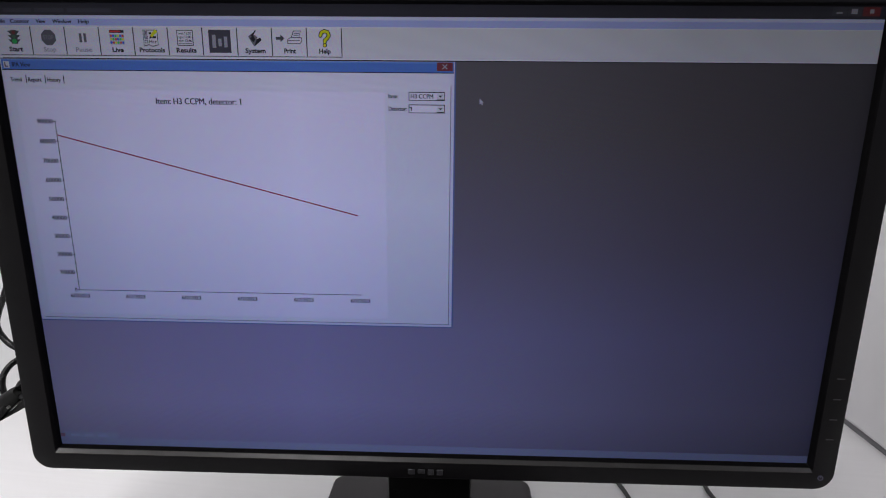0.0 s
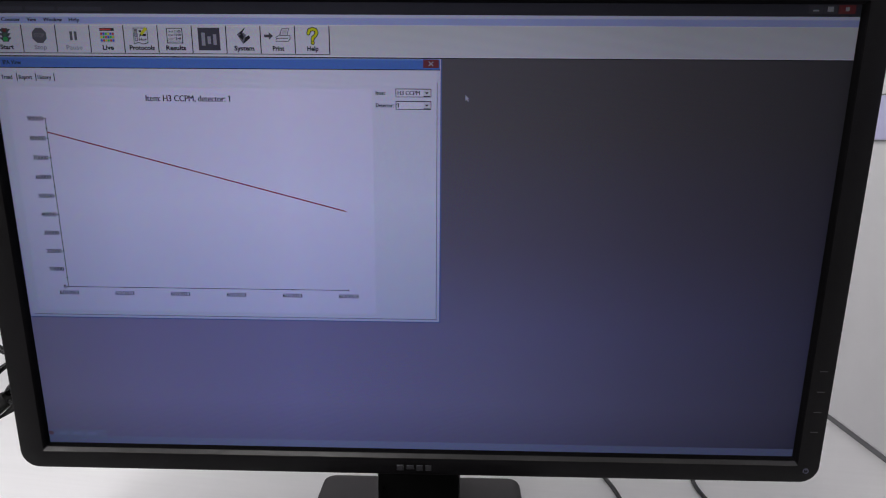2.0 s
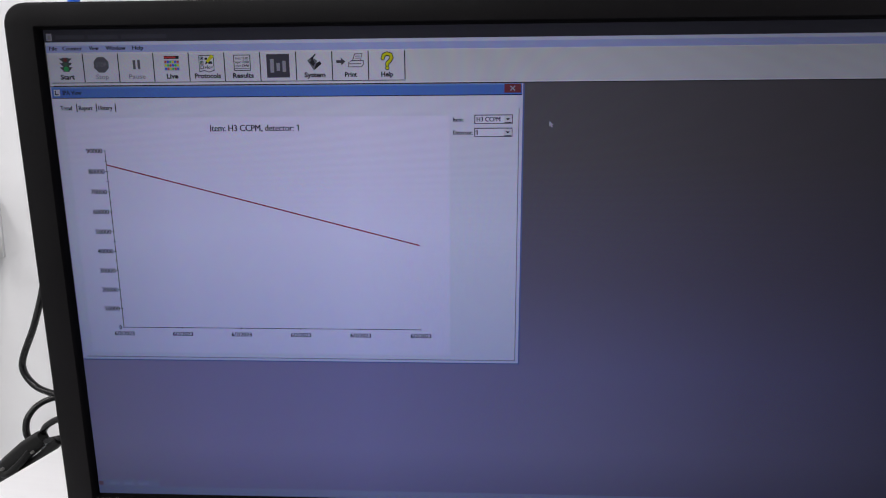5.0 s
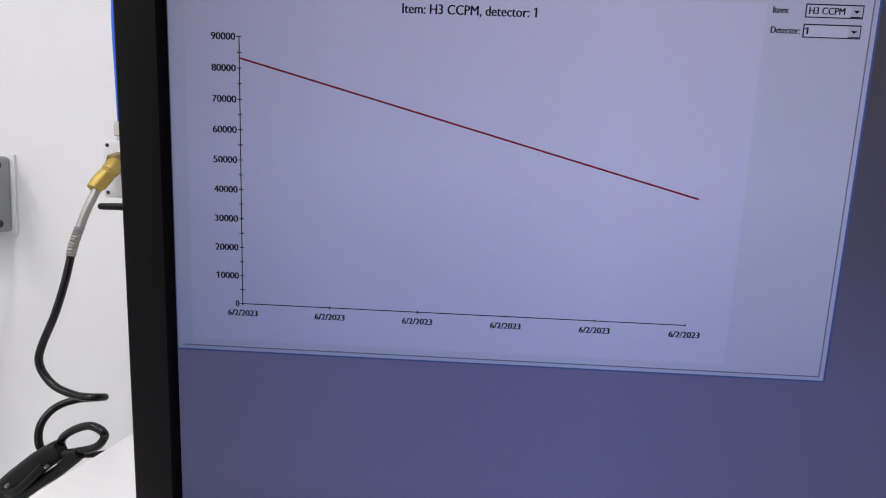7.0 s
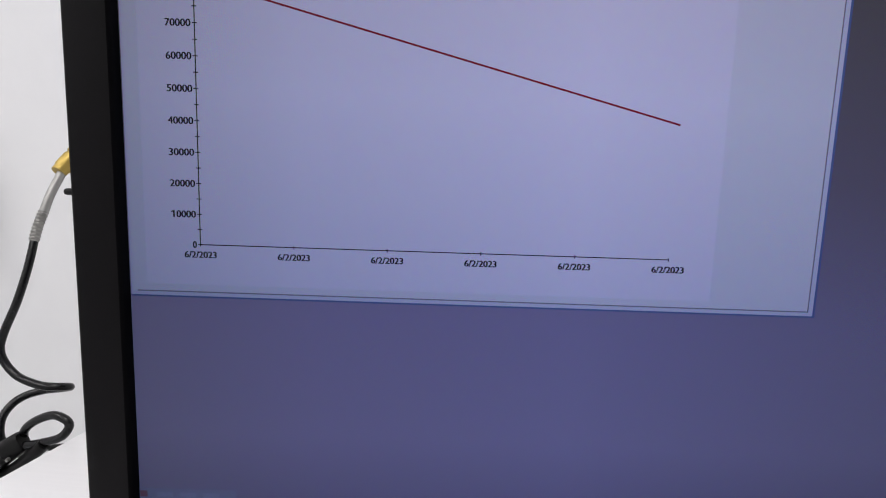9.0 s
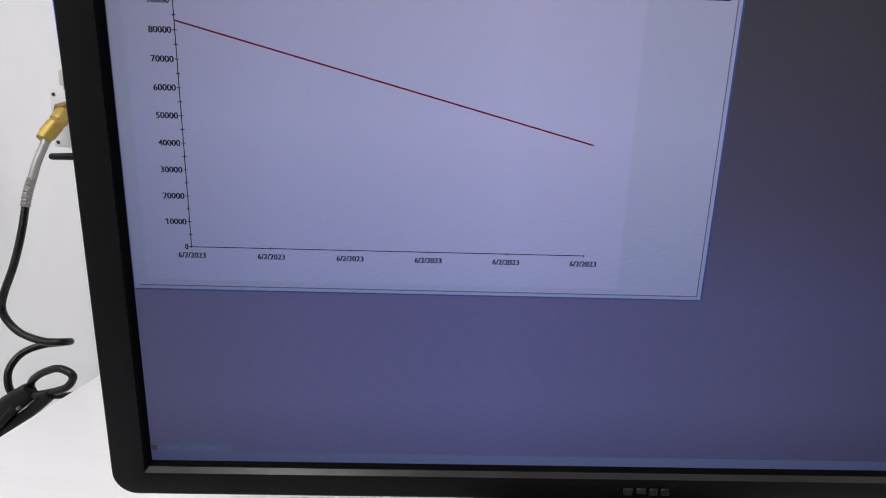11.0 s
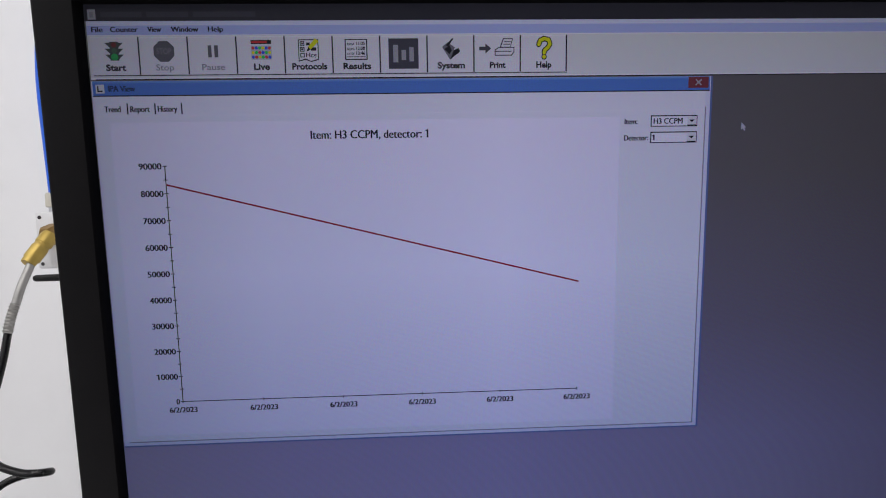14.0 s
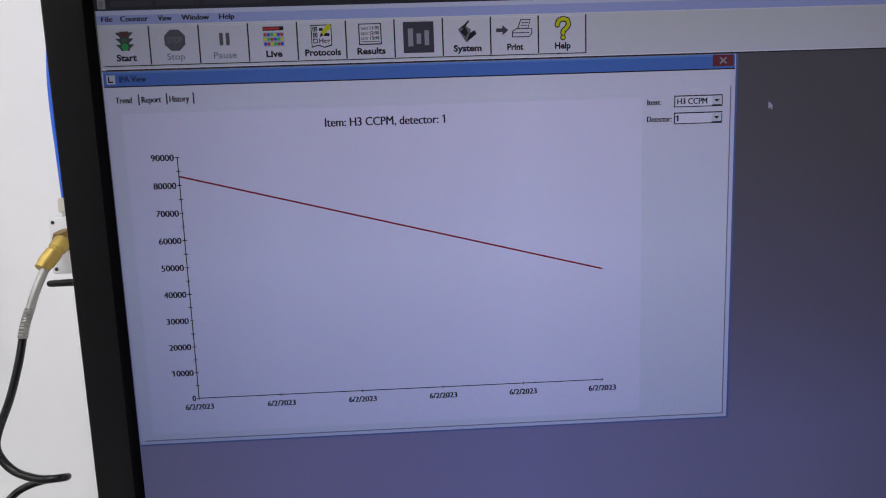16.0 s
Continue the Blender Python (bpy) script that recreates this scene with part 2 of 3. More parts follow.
def rounded(hw, hh, radius, cx=0.0, cz=0.0, steps=8):
    """Corner-rounded rectangle, counter-clockwise in x and z."""
    out = []
    for n, (sx, sz) in enumerate(((1, 1), (-1, 1), (-1, -1), (1, -1))):
        for k in range(steps + 1):
            w = math.pi / 2 * (n + k / steps)
            out.append((cx + sx * (hw - radius) + radius * math.cos(w), cz + sz * (hh - radius) + radius * math.sin(w)))
    return out


def loft(loops, m, first=False, last=False):
    """Skin over rounded rectangles (hw, hh, radius, cz, y and, where off centre, cx)."""
    bm = bmesh.new()
    rings = [[bm.verts.new((x, y, z)) for x, z in rounded(hw, hh, radius, sum(cx), cz)] for hw, hh, radius, cz, y, *cx in loops]
    for low, high in zip(rings, rings[1:]):
        for k in range(len(low)):
            bm.faces.new((low[k], low[(k + 1) % len(low)], high[(k + 1) % len(low)], high[k]))
    if first:
        bm.faces.new(rings[0][::-1])
    if last:
        bm.faces.new(rings[-1])
    bmesh.ops.recalc_face_normals(bm, faces=bm.faces[:])
    bm.transform(m)
    return bm


def join(*parts):
    """One bmesh out of several; a pair (bmesh, n) takes the material n."""
    out = bmesh.new()
    for item in parts:
        bm, index = item if isinstance(item, tuple) else (item, 0)
        verts = {v: out.verts.new(v.co) for v in bm.verts}
        for f in bm.faces:
            face = out.faces.new([verts[v] for v in f.verts])
            face.material_index = index
        bm.free()
    return out


# ---------------------------------------------------------------- the room
X0, X1, Y0, Y1 = -2.6, 2.2, -3.6, 0.435
solid("floor", box(X0 - 0.1, X1 + 0.1, Y0 - 0.1, Y1 + 0.1, -0.08, 0), FLOOR, "grey vinyl floor of a laboratory room", "floor", "structure")
solid("ceiling", box(X0 - 0.1, X1 + 0.1, Y0 - 0.1, Y1 + 0.1, CEILING, CEILING + 0.08), CEIL, "plain white ceiling with light panels", "ceiling", "structure")
solid("wall_north", box(X0 - 0.1, X1 + 0.1, Y1, Y1 + 0.1, 0, CEILING), WALL, "smooth white painted wall behind the desk", "wall", "structure")
solid("wall_south", box(X0 - 0.1, X1 + 0.1, Y0 - 0.1, Y0, 0, CEILING), WALL, "smooth white painted wall", "wall", "structure")
solid("wall_west", box(X0 - 0.1, X0, Y0, Y1, 0, CEILING), WALL, "smooth white painted wall", "wall", "structure")
solid("wall_east", box(X1, X1 + 0.1, Y0, Y1, 0, CEILING), WALL, "smooth white painted wall", "wall", "structure")


def ceiling_light(px, py):
    light = thing("ceiling_light", ROOM @ pose(px, py, CEILING), "white recessed ceiling light panel, lit", "ceiling light", "ceiling light panels")
    bars = [box(px - 0.30, px + 0.30, py + s * 0.585 - 0.015, py + s * 0.585 + 0.015, CEILING - 0.02, CEILING, 0.003) for s in (-1, 1)]
    bars += [box(px + s * 0.285 - 0.015, px + s * 0.285 + 0.015, py - 0.57, py + 0.57, CEILING - 0.02, CEILING, 0.003) for s in (-1, 1)]
    part("frame", join(*bars), CEIL, light)
    part("diffuser", box(px - 0.27, px + 0.27, py - 0.57, py + 0.57, CEILING - 0.012, CEILING - 0.002), DIFFUSER, light, "glowing white diffuser", smooth=False)


for px, py in PANELS:
    ceiling_light(px, py)

# ---------------------------------------------------------------- the desk
DESK = 0.75
desk = thing("desk", ROOM @ pose(0.3, 0, 0), "white laminate desk with a faint wood grain", "desk")
part("tabletop", box(-0.494, 1.25, -0.38, 0.43, DESK - 0.03, DESK, 0.002), LAMINATE, desk)
for sx in (-0.44, 1.17):
    part("side_panel", box(sx, sx + 0.03, -0.30, 0.36, 0, DESK - 0.03, 0.002), DESK_EDGE, desk)
part("back_panel", box(-0.41, 1.17, 0.33, 0.35, 0.3, DESK - 0.03, 0.002), DESK_EDGE, desk)

# ---------------------------------------------------------------- the counter instrument
# It stands a little askew to the desk
COUNTER = Matrix.Translation((0.441, 0.22, 0)) @ pose(0, 0, 0, 0, 0, 0.5) @ Matrix.Translation((-0.417, -0.27, 0))
counter = thing("counter_instrument", COUNTER @ pose(0.75, 0.05, DESK), "large white laboratory counter instrument with a lavender band, on the desk", "lab instrument")
part("plinth", box(0.423, 1.10, -0.28, 0.37, DESK, DESK + 0.008, m=COUNTER), PLINTH, counter, "dark grey recessed plinth")
part("housing", box(0.417, 1.11, -0.29, 0.38, DESK + 0.0075, 1.30, 0.006, COUNTER, 3), HOUSING, counter)
part("band", box(0.4155, 0.4168, -0.278, 0.368, 1.059, 1.101, m=COUNTER), LAVENDER, counter, "lavender coloured band")
for bz in (1.0580, 1.1020):
    part("band_edge", box(0.4150, 0.4170, -0.278, 0.368, bz - 0.0007, bz + 0.0007, m=COUNTER), PLINTH, counter, "thin dark line along the band", smooth=False)

# ---------------------------------------------------------------- the monitor
MID = 0.989
TILT = pose(0, 0, MID, 3, 0, 0)
monitor = thing("monitor", pose(0, 0.04, DESK), "black widescreen computer monitor, switched on, on the desk", "monitor")
CZ = -0.0015
part("bezel", loft([
    (0.2833, 0.1656, 0.013, CZ, 0.022), (0.2833, 0.1656, 0.013, CZ, -0.0030), (0.2827, 0.1650, 0.0125, CZ, -0.0050),
    (0.2812, 0.1636, 0.011, CZ, -0.0060), (0.2664, 0.1518, 0.0014, -0.0010, -0.0058, 0.0009)], TILT), BEZEL, monitor)
part("inner_trim", loft([
    (0.2664, 0.1518, 0.0014, -0.0010, -0.0058, 0.0009), (0.2661, 0.1513, 0.0012, -0.0008, -0.0055, 0.0010), (0.2655, 0.1502, 0.0010, -0.0004, -0.0034, 0.0011)], TILT), RECESS, monitor, "black chamfer round the display")
# lower chamfer as its own strip, its highlight put into a lighter, glossier plastic
strip = bmesh.new()
strip.faces.new([strip.verts.new(v) for v in ((-0.2634, -0.0043, -0.1505), (0.2658, -0.0043, -0.1505), (0.2670, -0.0064, -0.1530), (-0.2652, -0.0064, -0.1530))])
bmesh.ops.solidify(strip, geom=strip.faces[:], thickness=0.0003)
bmesh.ops.recalc_face_normals(strip, faces=strip.faces[:])
strip.transform(TILT)
part("lit_lower_chamfer", strip, LIT_CHAMFER, monitor, "glossy lower chamfer of the display, made lighter for the light it catches")
part("recess", loft([
    (0.2655, 0.1502, 0.0010, -0.0004, -0.0034, 0.0011), (0.2650, 0.1497, 0.0008, -0.0002, -0.0008, 0.0012), (0.2647, 0.1493, 0.0006, 0, 0.0004, 0.0012)], TILT), RECESS, monitor, "matt black recess round the display")
part("back_cover", loft([
    (0.2829, 0.1653, 0.013, CZ, 0.0222), (0.276, 0.158, 0.012, CZ, 0.030), (0.23, 0.13, 0.02, CZ, 0.046), (0.12, 0.09, 0.02, CZ, 0.058)], TILT, last=True), BEZEL, monitor)
part("neck", box(-0.033, 0.033, 0.050, 0.078, DESK + 0.014, 1.02, 0.004, Matrix.Identity(4)), GLOSS_BLACK, monitor, "black plastic neck")
bm = loft([(0.085, 0.095, 0.010, 0, 0.0), (0.085, 0.095, 0.010, 0, 0.012), (0.0838, 0.0938, 0.0095, 0, 0.0145), (0.0815, 0.0915, 0.008, 0, 0.0155)], pose(0, 0.004, DESK, 90, 0, 0), True, True)
part("base", bm, STAND_GREY, monitor, "dark grey rounded foot")
hinge = lathe([(0, 0.018), (0.002, 0.02), (0.058, 0.02), (0.06, 0.018)], (-0.03, 0.066, MID), (0.03, 0.066, MID), Matrix.Identity(4))
part("hinge", hinge, GLOSS_BLACK, monitor)
for n in range(4):
    mz = -0.0822 - 0.0150 * n
    part("button_mark", box(0.2722, 0.2772, -0.0063, -0.0056, mz - 0.00025, mz + 0.00025, 0, TILT), MARK, monitor, "grey line beside a hidden button", smooth=False)
ring = loft([(r, r, r - 0.00005, 0, y) for r, y in ((0.0019, -0.0054), (0.0019, -0.0064), (0.0014, -0.0064), (0.0014, -0.0054))], TILT @ Matrix.Translation((0.2732, 0, -0.1570)))
power = part("power_button", ring, LED, monitor, "bluish grey power ring")
part("power_mark", box(0.27305, 0.27335, -0.0065, -0.0056, -0.1570, -0.1553, 0, TILT), LED, power, smooth=False)
# maker's badge as plain chrome shapes
for n, (bx, bw) in enumerate(((-0.0125, 0.0048), (-0.0055, 0.0050), (0.0015, 0.0042), (0.0078, 0.0042))):
    part("badge_bar", box(bx, bx + bw, -0.0066, -0.0056, -0.1628 + (0.0010 if n == 1 else 0), -0.1586, 0.0003, TILT, 1), BADGE, monitor, "small chrome badge shape")

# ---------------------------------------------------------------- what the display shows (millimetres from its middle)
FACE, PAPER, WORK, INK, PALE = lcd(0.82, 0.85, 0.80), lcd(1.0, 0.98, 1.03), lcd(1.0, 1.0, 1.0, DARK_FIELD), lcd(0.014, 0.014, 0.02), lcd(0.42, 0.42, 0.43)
TITLE_BLUE, MENU_BLUE, EDGE_BLUE, RED, LINE_RED = lcd(0.10, 0.24, 0.62), lcd(0.50, 0.58, 0.92), lcd(0.12, 0.20, 0.38), lcd(0.22, 0.045, 0.055), lcd(0.36, 0.01, 0.03)
GREEN, YELLOW, BLACKISH, SHADE, WHITE_UI = lcd(0.02, 0.72, 0.10), lcd(0.80, 0.82, 0.02), lcd(0.035, 0.035, 0.045), lcd(0.30, 0.30, 0.32), lcd(1.0, 1.0, 1.0)
BLUE_UI = lcd(0.05, 0.10, 0.80)


def flat(x0, x1, z0, z1, layer):
    """A rectangle of the display, in millimetres, on its layer."""
    bm = bmesh.new()
    y = -0.00006 * layer
    bm.faces.new([bm.verts.new((x / 1000, y, z / 1000)) for x, z in ((x0, z0), (x1, z0), (x1, z1), (x0, z1))])
    bm.transform(TILT)
    return bm


def shape(points, layer):
    bm = bmesh.new()
    bm.faces.new([bm.verts.new((x / 1000, -0.00006 * layer, z / 1000)) for x, z in points])
    bm.transform(TILT)
    return bm


def disc(x, z, r, layer, sides=16, squash=1.0):
    return shape([(x + r * math.cos(2 * math.pi * k / sides), z + squash * r * math.sin(2 * math.pi * k / sides)) for k in range(sides)], layer)


def stroke(points, width, layer):
    """A line of the display, with square joints."""
    quads = []
    for (ax, az), (bx, bz) in zip(points, points[1:]):
        far = math.hypot(bx - ax, bz - az)
        nx, nz = -(bz - az) / far * width / 2, (bx - ax) / far * width / 2
        quads.append(shape([(ax - nx, az - nz), (bx - nx, bz - nz), (bx + nx, bz + nz), (ax + nx, az + nz)], layer))
    return join(*quads)


def outline(x0, x1, z0, z1, width, layer):
    return join(flat(x0, x1, z0, z0 + width, layer), flat(x0, x1, z1 - width, z1, layer), flat(x0, x0 + width, z0 + width, z1 - width, layer), flat(x1 - width, x1, z0 + width, z1 - width, layer))


def lettering(text, x0, x1, z0, height, layer, bold=0.0):
    """Built-in letters fitted between x0 and x1, on the line z0, with the given height of capitals."""
    curve = bpy.data.curves.new("letters", "FONT")
    curve.body, curve.size, curve.offset, curve.resolution_u = text, 1.0, bold, 3
    temp = new("letters", curve)
    bpy.context.view_layer.update()
    mesh = bpy.data.meshes.new_from_object(temp.evaluated_get(bpy.context.evaluated_depsgraph_get()))
    bpy.data.objects.remove(temp)
    bpy.data.curves.remove(curve)
    bm = bmesh.new()
    bm.from_mesh(mesh)
    bpy.data.meshes.remove(mesh)
    low = min(v.co.x for v in bm.verts)
    wide = max(v.co.x for v in bm.verts) - low
    for v in bm.verts:
        v.co = ((x0 + (v.co.x - low) / wide * (x1 - x0)) / 1000, -0.00006 * layer, (z0 + v.co.y / 0.69 * height) / 1000)
    bm.transform(TILT)
    return bm


def flag(x, top, layer):
    """The upstroke of a figure one whose stem stands at x."""
    return stroke([(x - 0.75, top - 0.75), (x + 0.2, top - 0.2)], 0.42, layer)


def heavy(text, x0, x1, z0, height, layer, extra=0.25):
    """Letters drawn twice, a little apart, for a stronger stroke."""
    return join(lettering(text, x0, x1 - extra, z0, height, layer), lettering(text, x0 + extra, x1, z0, height, layer + 1))


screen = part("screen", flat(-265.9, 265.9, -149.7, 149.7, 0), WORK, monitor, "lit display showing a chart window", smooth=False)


def ui(name, bm, material, label=""):
    return part(name, bm, material, screen, label, smooth=False)


# title bar, menus
ui("title_bar", flat(-265.7, 265.7, 142.3, 149.5, 1), BLACKISH)
ui("title_icon", join(flat(-262, -258.6, 143, 147.2, 2), (flat(-261.2, -259.6, 143.8, 146.2, 3), 1)), [PALE, SHADE])
ui("title_mark", join(*[flat(a, b, 143.9, 146.2, 2) for a, b in ((-256.5, -239), (-237, -219), (-217, -190))]), lcd(0.06, 0.06, 0.075), "unreadable dim window title")
ui("window_buttons", join(*[(b, n) for b, n in ((flat(235, 243.5, 144, 149, 2), 0), (flat(244, 252, 144, 149, 2), 0), (flat(252.5, 262.5, 144, 149, 2), 1), (flat(237.5, 241, 145.3, 146.2, 3), 2), (flat(246, 249.5, 145.2, 148, 3), 2), (flat(256.5, 258.8, 145.5, 147.8, 3), 2))]), [lcd(0.06, 0.06, 0.07), lcd(0.2, 0.03, 0.03), PALE])
ui("menu_bar", join(flat(-263, 265.7, 136.4, 140.4, 1), (flat(-263, 265.7, 140.4, 142.3, 1), 1)), [MENU_BLUE, lcd(0.78, 0.83, 1.0)], "pale blue menu strip")
for text, a, b in (("File", -261, -256), ("Counter", -253, -241), ("View", -237, -231), ("Window", -227, -215), ("Help", -211, -204.3)):
    ui("menu_word", heavy(text, a, b, 137.7, 2.2, 3, 0.3), INK)
# tool bar
ui("tool_bar", flat(-263, 265.7, 117.4, 136.4, 1), FACE, "grey tool bar")
ui("tool_bar_edge", join(flat(-261, 265.7, 117.2, 117.7, 3), flat(-261.5, -51, 119.0, 119.4, 3), (flat(-263, 265.7, 117.7, 118.2, 2), 1), (flat(-263, 265.7, 136.0, 136.4, 2), 1)), [INK, WHITE_UI])
BUTTONS = ("Start", "Stop", "Pause", "Live", "Protocols", "Results", "", "System", "Print", "Help")
WIDTHS = (8.6, 7.7, 10.0, 7.0, 15.6, 12.4, 0, 12.4, 7.2, 7.0)


def button_left(n):
    return -262.2 + 21.12 * n


for n, (text, wide) in enumerate(zip(BUTTONS, WIDTHS)):
    left = button_left(n)
    ui("tool_button", join((flat(left + 0.3, left + 20.9, 119.6, 135.6, 2), 0), (flat(left + 20.5, left + 21.1, 119.6, 135.6, 3), 1), (flat(left + 0.3, left + 20.5, 135.2, 135.6, 3), 2)), [lcd(0.86, 0.865, 0.86), INK, WHITE_UI])
    if text:
        mid = left + 10.5
        grey = text in ("Stop", "Pause")
        ui("button_word", lettering(text, mid - wide / 2, mid + wide / 2, 121.3, 2.6, 4, 0.012 if grey else 0.038), SHADE if grey else INK)

# pictures on the buttons
mid = button_left(0) + 10.3
ui("traffic_light_icon", join((flat(mid - 1.9, mid + 1.9, 125.6, 133.6, 4), 0), *[(shape([(mid - 4, z), (mid + 4, z), (mid + 1.9, z - 2.0), (mid - 1.9, z - 2.0)], 5), 0) for z in (133.2, 130.7, 128.2)], (disc(mid, 132.3, 1.15, 6), 1), (disc(mid, 129.7, 1.15, 6), 2), (disc(mid, 127.1, 1.5, 6), 3)), [lcd(0.07, 0.09, 0.08), lcd(0.20, 0.03, 0.03), lcd(0.08, 0.16, 0.09), lcd(0.03, 0.48, 0.10)])
mid = button_left(1) + 10.5
octagon = [(mid + 4.8 * math.cos(math.pi / 8 + k * math.pi / 4), 129.4 + 4.8 * math.sin(math.pi / 8 + k * math.pi / 4)) for k in range(8)]
ui("stop_icon", join((shape(octagon, 4), 0), (lettering("STOP", mid - 3.1, mid + 3.1, 128.3, 2.4, 5), 1)), [lcd(0.13, 0.13, 0.14), SHADE])
mid = button_left(2) + 10.6
ui("pause_icon", join(flat(mid - 2.2, mid - 0.6, 126.7, 131.9, 4), flat(mid + 0.6, mid + 2.2, 126.7, 131.9, 4)), lcd(0.14, 0.14, 0.15))
mid = button_left(3) + 10.6
dots = [(flat(mid - 4.5, mid + 4.5, 132.3, 134.0, 4), 0), (flat(mid - 4.2, mid + 2.6, 132.7, 133.6, 5), 1), (flat(mid - 4.5, mid + 4.5, 125.6, 131.6, 4), 2)]
for row in range(3):
    for k in range(6):
        dots.append((disc(mid - 3.6 + 1.45 * k, 130.6 - 1.95 * row, 0.72, 5, 8), 3 + (k * 2 + row * 3 + k // 2) % 4))
ui("live_icon", join(*dots), [INK, lcd(0.7, 0.05, 0.05), lcd(0.55, 0.6, 0.62), lcd(0.75, 0.05, 0.06), GREEN, BLUE_UI, YELLOW])
mid = button_left(4) + 10.3
rows = [(shape([(mid - 4.6, 134.2), (mid - 4.6, 124.6), (mid - 1.5, 125.4), (mid + 1, 124.4), (mid + 4.4, 125.4), (mid + 4.4, 134.2)], 4), 0), (shape([(mid - 4.2, 133.8), (mid - 4.2, 125.2), (mid - 1.4, 125.9), (mid + 1, 124.9), (mid + 4, 125.8), (mid + 4, 133.8)], 5), 1)]
rows += [(outline(mid - 3.8, mid - 1.8, z, z + 2.0, 0.4, 6), 0) for z in (131.4, 128.9, 126.4)]
rows += [(flat(mid - 3.2, mid - 2.4, z + 0.6, z + 1.4, 6), 0) for z in (131.4, 128.9)]
rows += [(lettering("Hcg", mid - 1.2, mid + 3.5, 126.5, 1.9, 6, 0.02), 0), (flat(mid + 1.0, mid + 3.4, 129.3, 130.7, 6), 0), (flat(mid - 1.0, mid + 0.6, 131.6, 132.8, 6), 0)]
rows += [(shape([(mid - 0.6, 129.2), (mid + 0.9, 129.8), (mid + 4.6, 133.3), (mid + 2.9, 134.6), (mid - 0.2, 130.9)], 7), 2), (shape([(mid - 0.9, 128.8), (mid + 0.9, 129.8), (mid - 0.2, 130.9)], 8), 0)]
ui("protocol_icon", join(*rows), [INK, lcd(0.92, 0.92, 0.9), YELLOW])
mid = button_left(5) + 10.2
sheet = [(flat(mid - 5, mid + 5, 125.2, 134.2, 4), 0), (flat(mid - 4.5, mid + 4.5, 125.7, 133.8, 5), 1), (flat(mid - 4.2, mid + 4.2, 126.4, 126.7, 6), 0)]
for z, a, b in ((131.6, "test", "11:05"), (129.5, "spc", "12:00"), (127.4, "cntr", "13:46")):
    sheet += [(lettering(a, mid - 4.0, mid - 0.6, z, 1.4, 6, 0.01), 0), (lettering(b, mid, mid + 4.0, z, 1.4, 6, 0.03), 0)]
ui("results_icon", join(*sheet), [INK, lcd(0.92, 0.92, 0.9)])
mid = button_left(6) + 10.2
ui("badge_icon", join((flat(mid - 6.7, mid + 6.7, 121.2, 134.4, 4), 0), (flat(mid - 4.6, mid - 2.4, 124.0, 131.6, 5), 1), (flat(mid - 0.9, mid + 1.1, 125.0, 129.4, 5), 1), (flat(mid + 2.6, mid + 4.6, 124.4, 130.6, 5), 1)), [lcd(0.07, 0.07, 0.085), PALE], "dark square badge with plain pale bars")
mid = button_left(7) + 10.6
ui("system_icon", join((shape([(mid - 0.6, 125.0), (mid + 4, 128.6), (mid + 3.2, 130.2), (mid + 0.4, 128.8)], 4), 0), (shape([(mid - 0.6, 125.0), (mid - 4.2, 130.6), (mid - 1.6, 132.6), (mid + 1.6, 130.4)], 5), 1), (shape([(mid - 2.6, 131.2), (mid + 0.4, 134.4), (mid + 0.9, 134.0), (mid - 1.4, 130.8)], 6), 0), (shape([(mid - 3.2, 129.6), (mid - 0.8, 131.4), (mid + 0.2, 129.0), (mid - 0.8, 127.4)], 6), 0)), [INK, lcd(0.2, 0.2, 0.21)])
mid = button_left(8) + 10.5
ui("print_icon", join((shape([(mid - 8.4, 129.0), (mid - 5.6, 129.0), (mid - 5.6, 127.6), (mid - 3.0, 129.8), (mid - 5.6, 132.0), (mid - 5.6, 130.6), (mid - 8.4, 130.6)], 4), 0), (shape([(mid - 1.4, 126.6), (mid + 6.4, 126.6), (mid + 7.6, 128.2), (mid + 7.6, 130.4), (mid + 0.4, 130.4), (mid - 1.4, 129.2)], 4), 0), (shape([(mid - 1.0, 127.0), (mid + 6.2, 127.0), (mid + 7.2, 128.4), (mid + 7.2, 130.0), (mid + 0.5, 130.0), (mid - 1.0, 129.0)], 5), 1), (shape([(mid + 0.9, 130.4), (mid + 5.9, 130.4), (mid + 7.0, 134.2), (mid + 2.4, 134.2)], 5), 0), (shape([(mid + 1.5, 130.5), (mid + 5.6, 130.5), (mid + 6.5, 133.8), (mid + 2.7, 133.8)], 6), 1), (flat(mid + 2.6, mid + 5.6, 131.4, 131.8, 7), 0), (flat(mid + 2.9, mid + 5.9, 132.5, 132.9, 7), 0), (flat(mid - 1.0, mid + 6.2, 128.3, 128.7, 7), 0)), [lcd(0.08, 0.08, 0.09), lcd(0.86, 0.86, 0.86)])
mid = button_left(9) + 10.7


def question(grow, layer):
    pts = [(mid - 2.6, 131.4), (mid - 2.0, 133.2), (mid - 0.2, 134.0), (mid + 1.9, 133.4), (mid + 2.5, 131.6), (mid + 1.5, 130.0), (mid + 0.1, 128.9), (mid - 0.1, 127.8)]
    return join(stroke(pts, 1.5 + grow, layer), disc(mid - 0.1, 126.0, 0.85 + grow / 2, layer, 10), *[disc(x, z, 0.75 + grow / 2, layer, 10) for x, z in pts])


ui("help_icon", join((question(0.9, 4), 0), (question(0.0, 6), 1)), [INK, YELLOW])

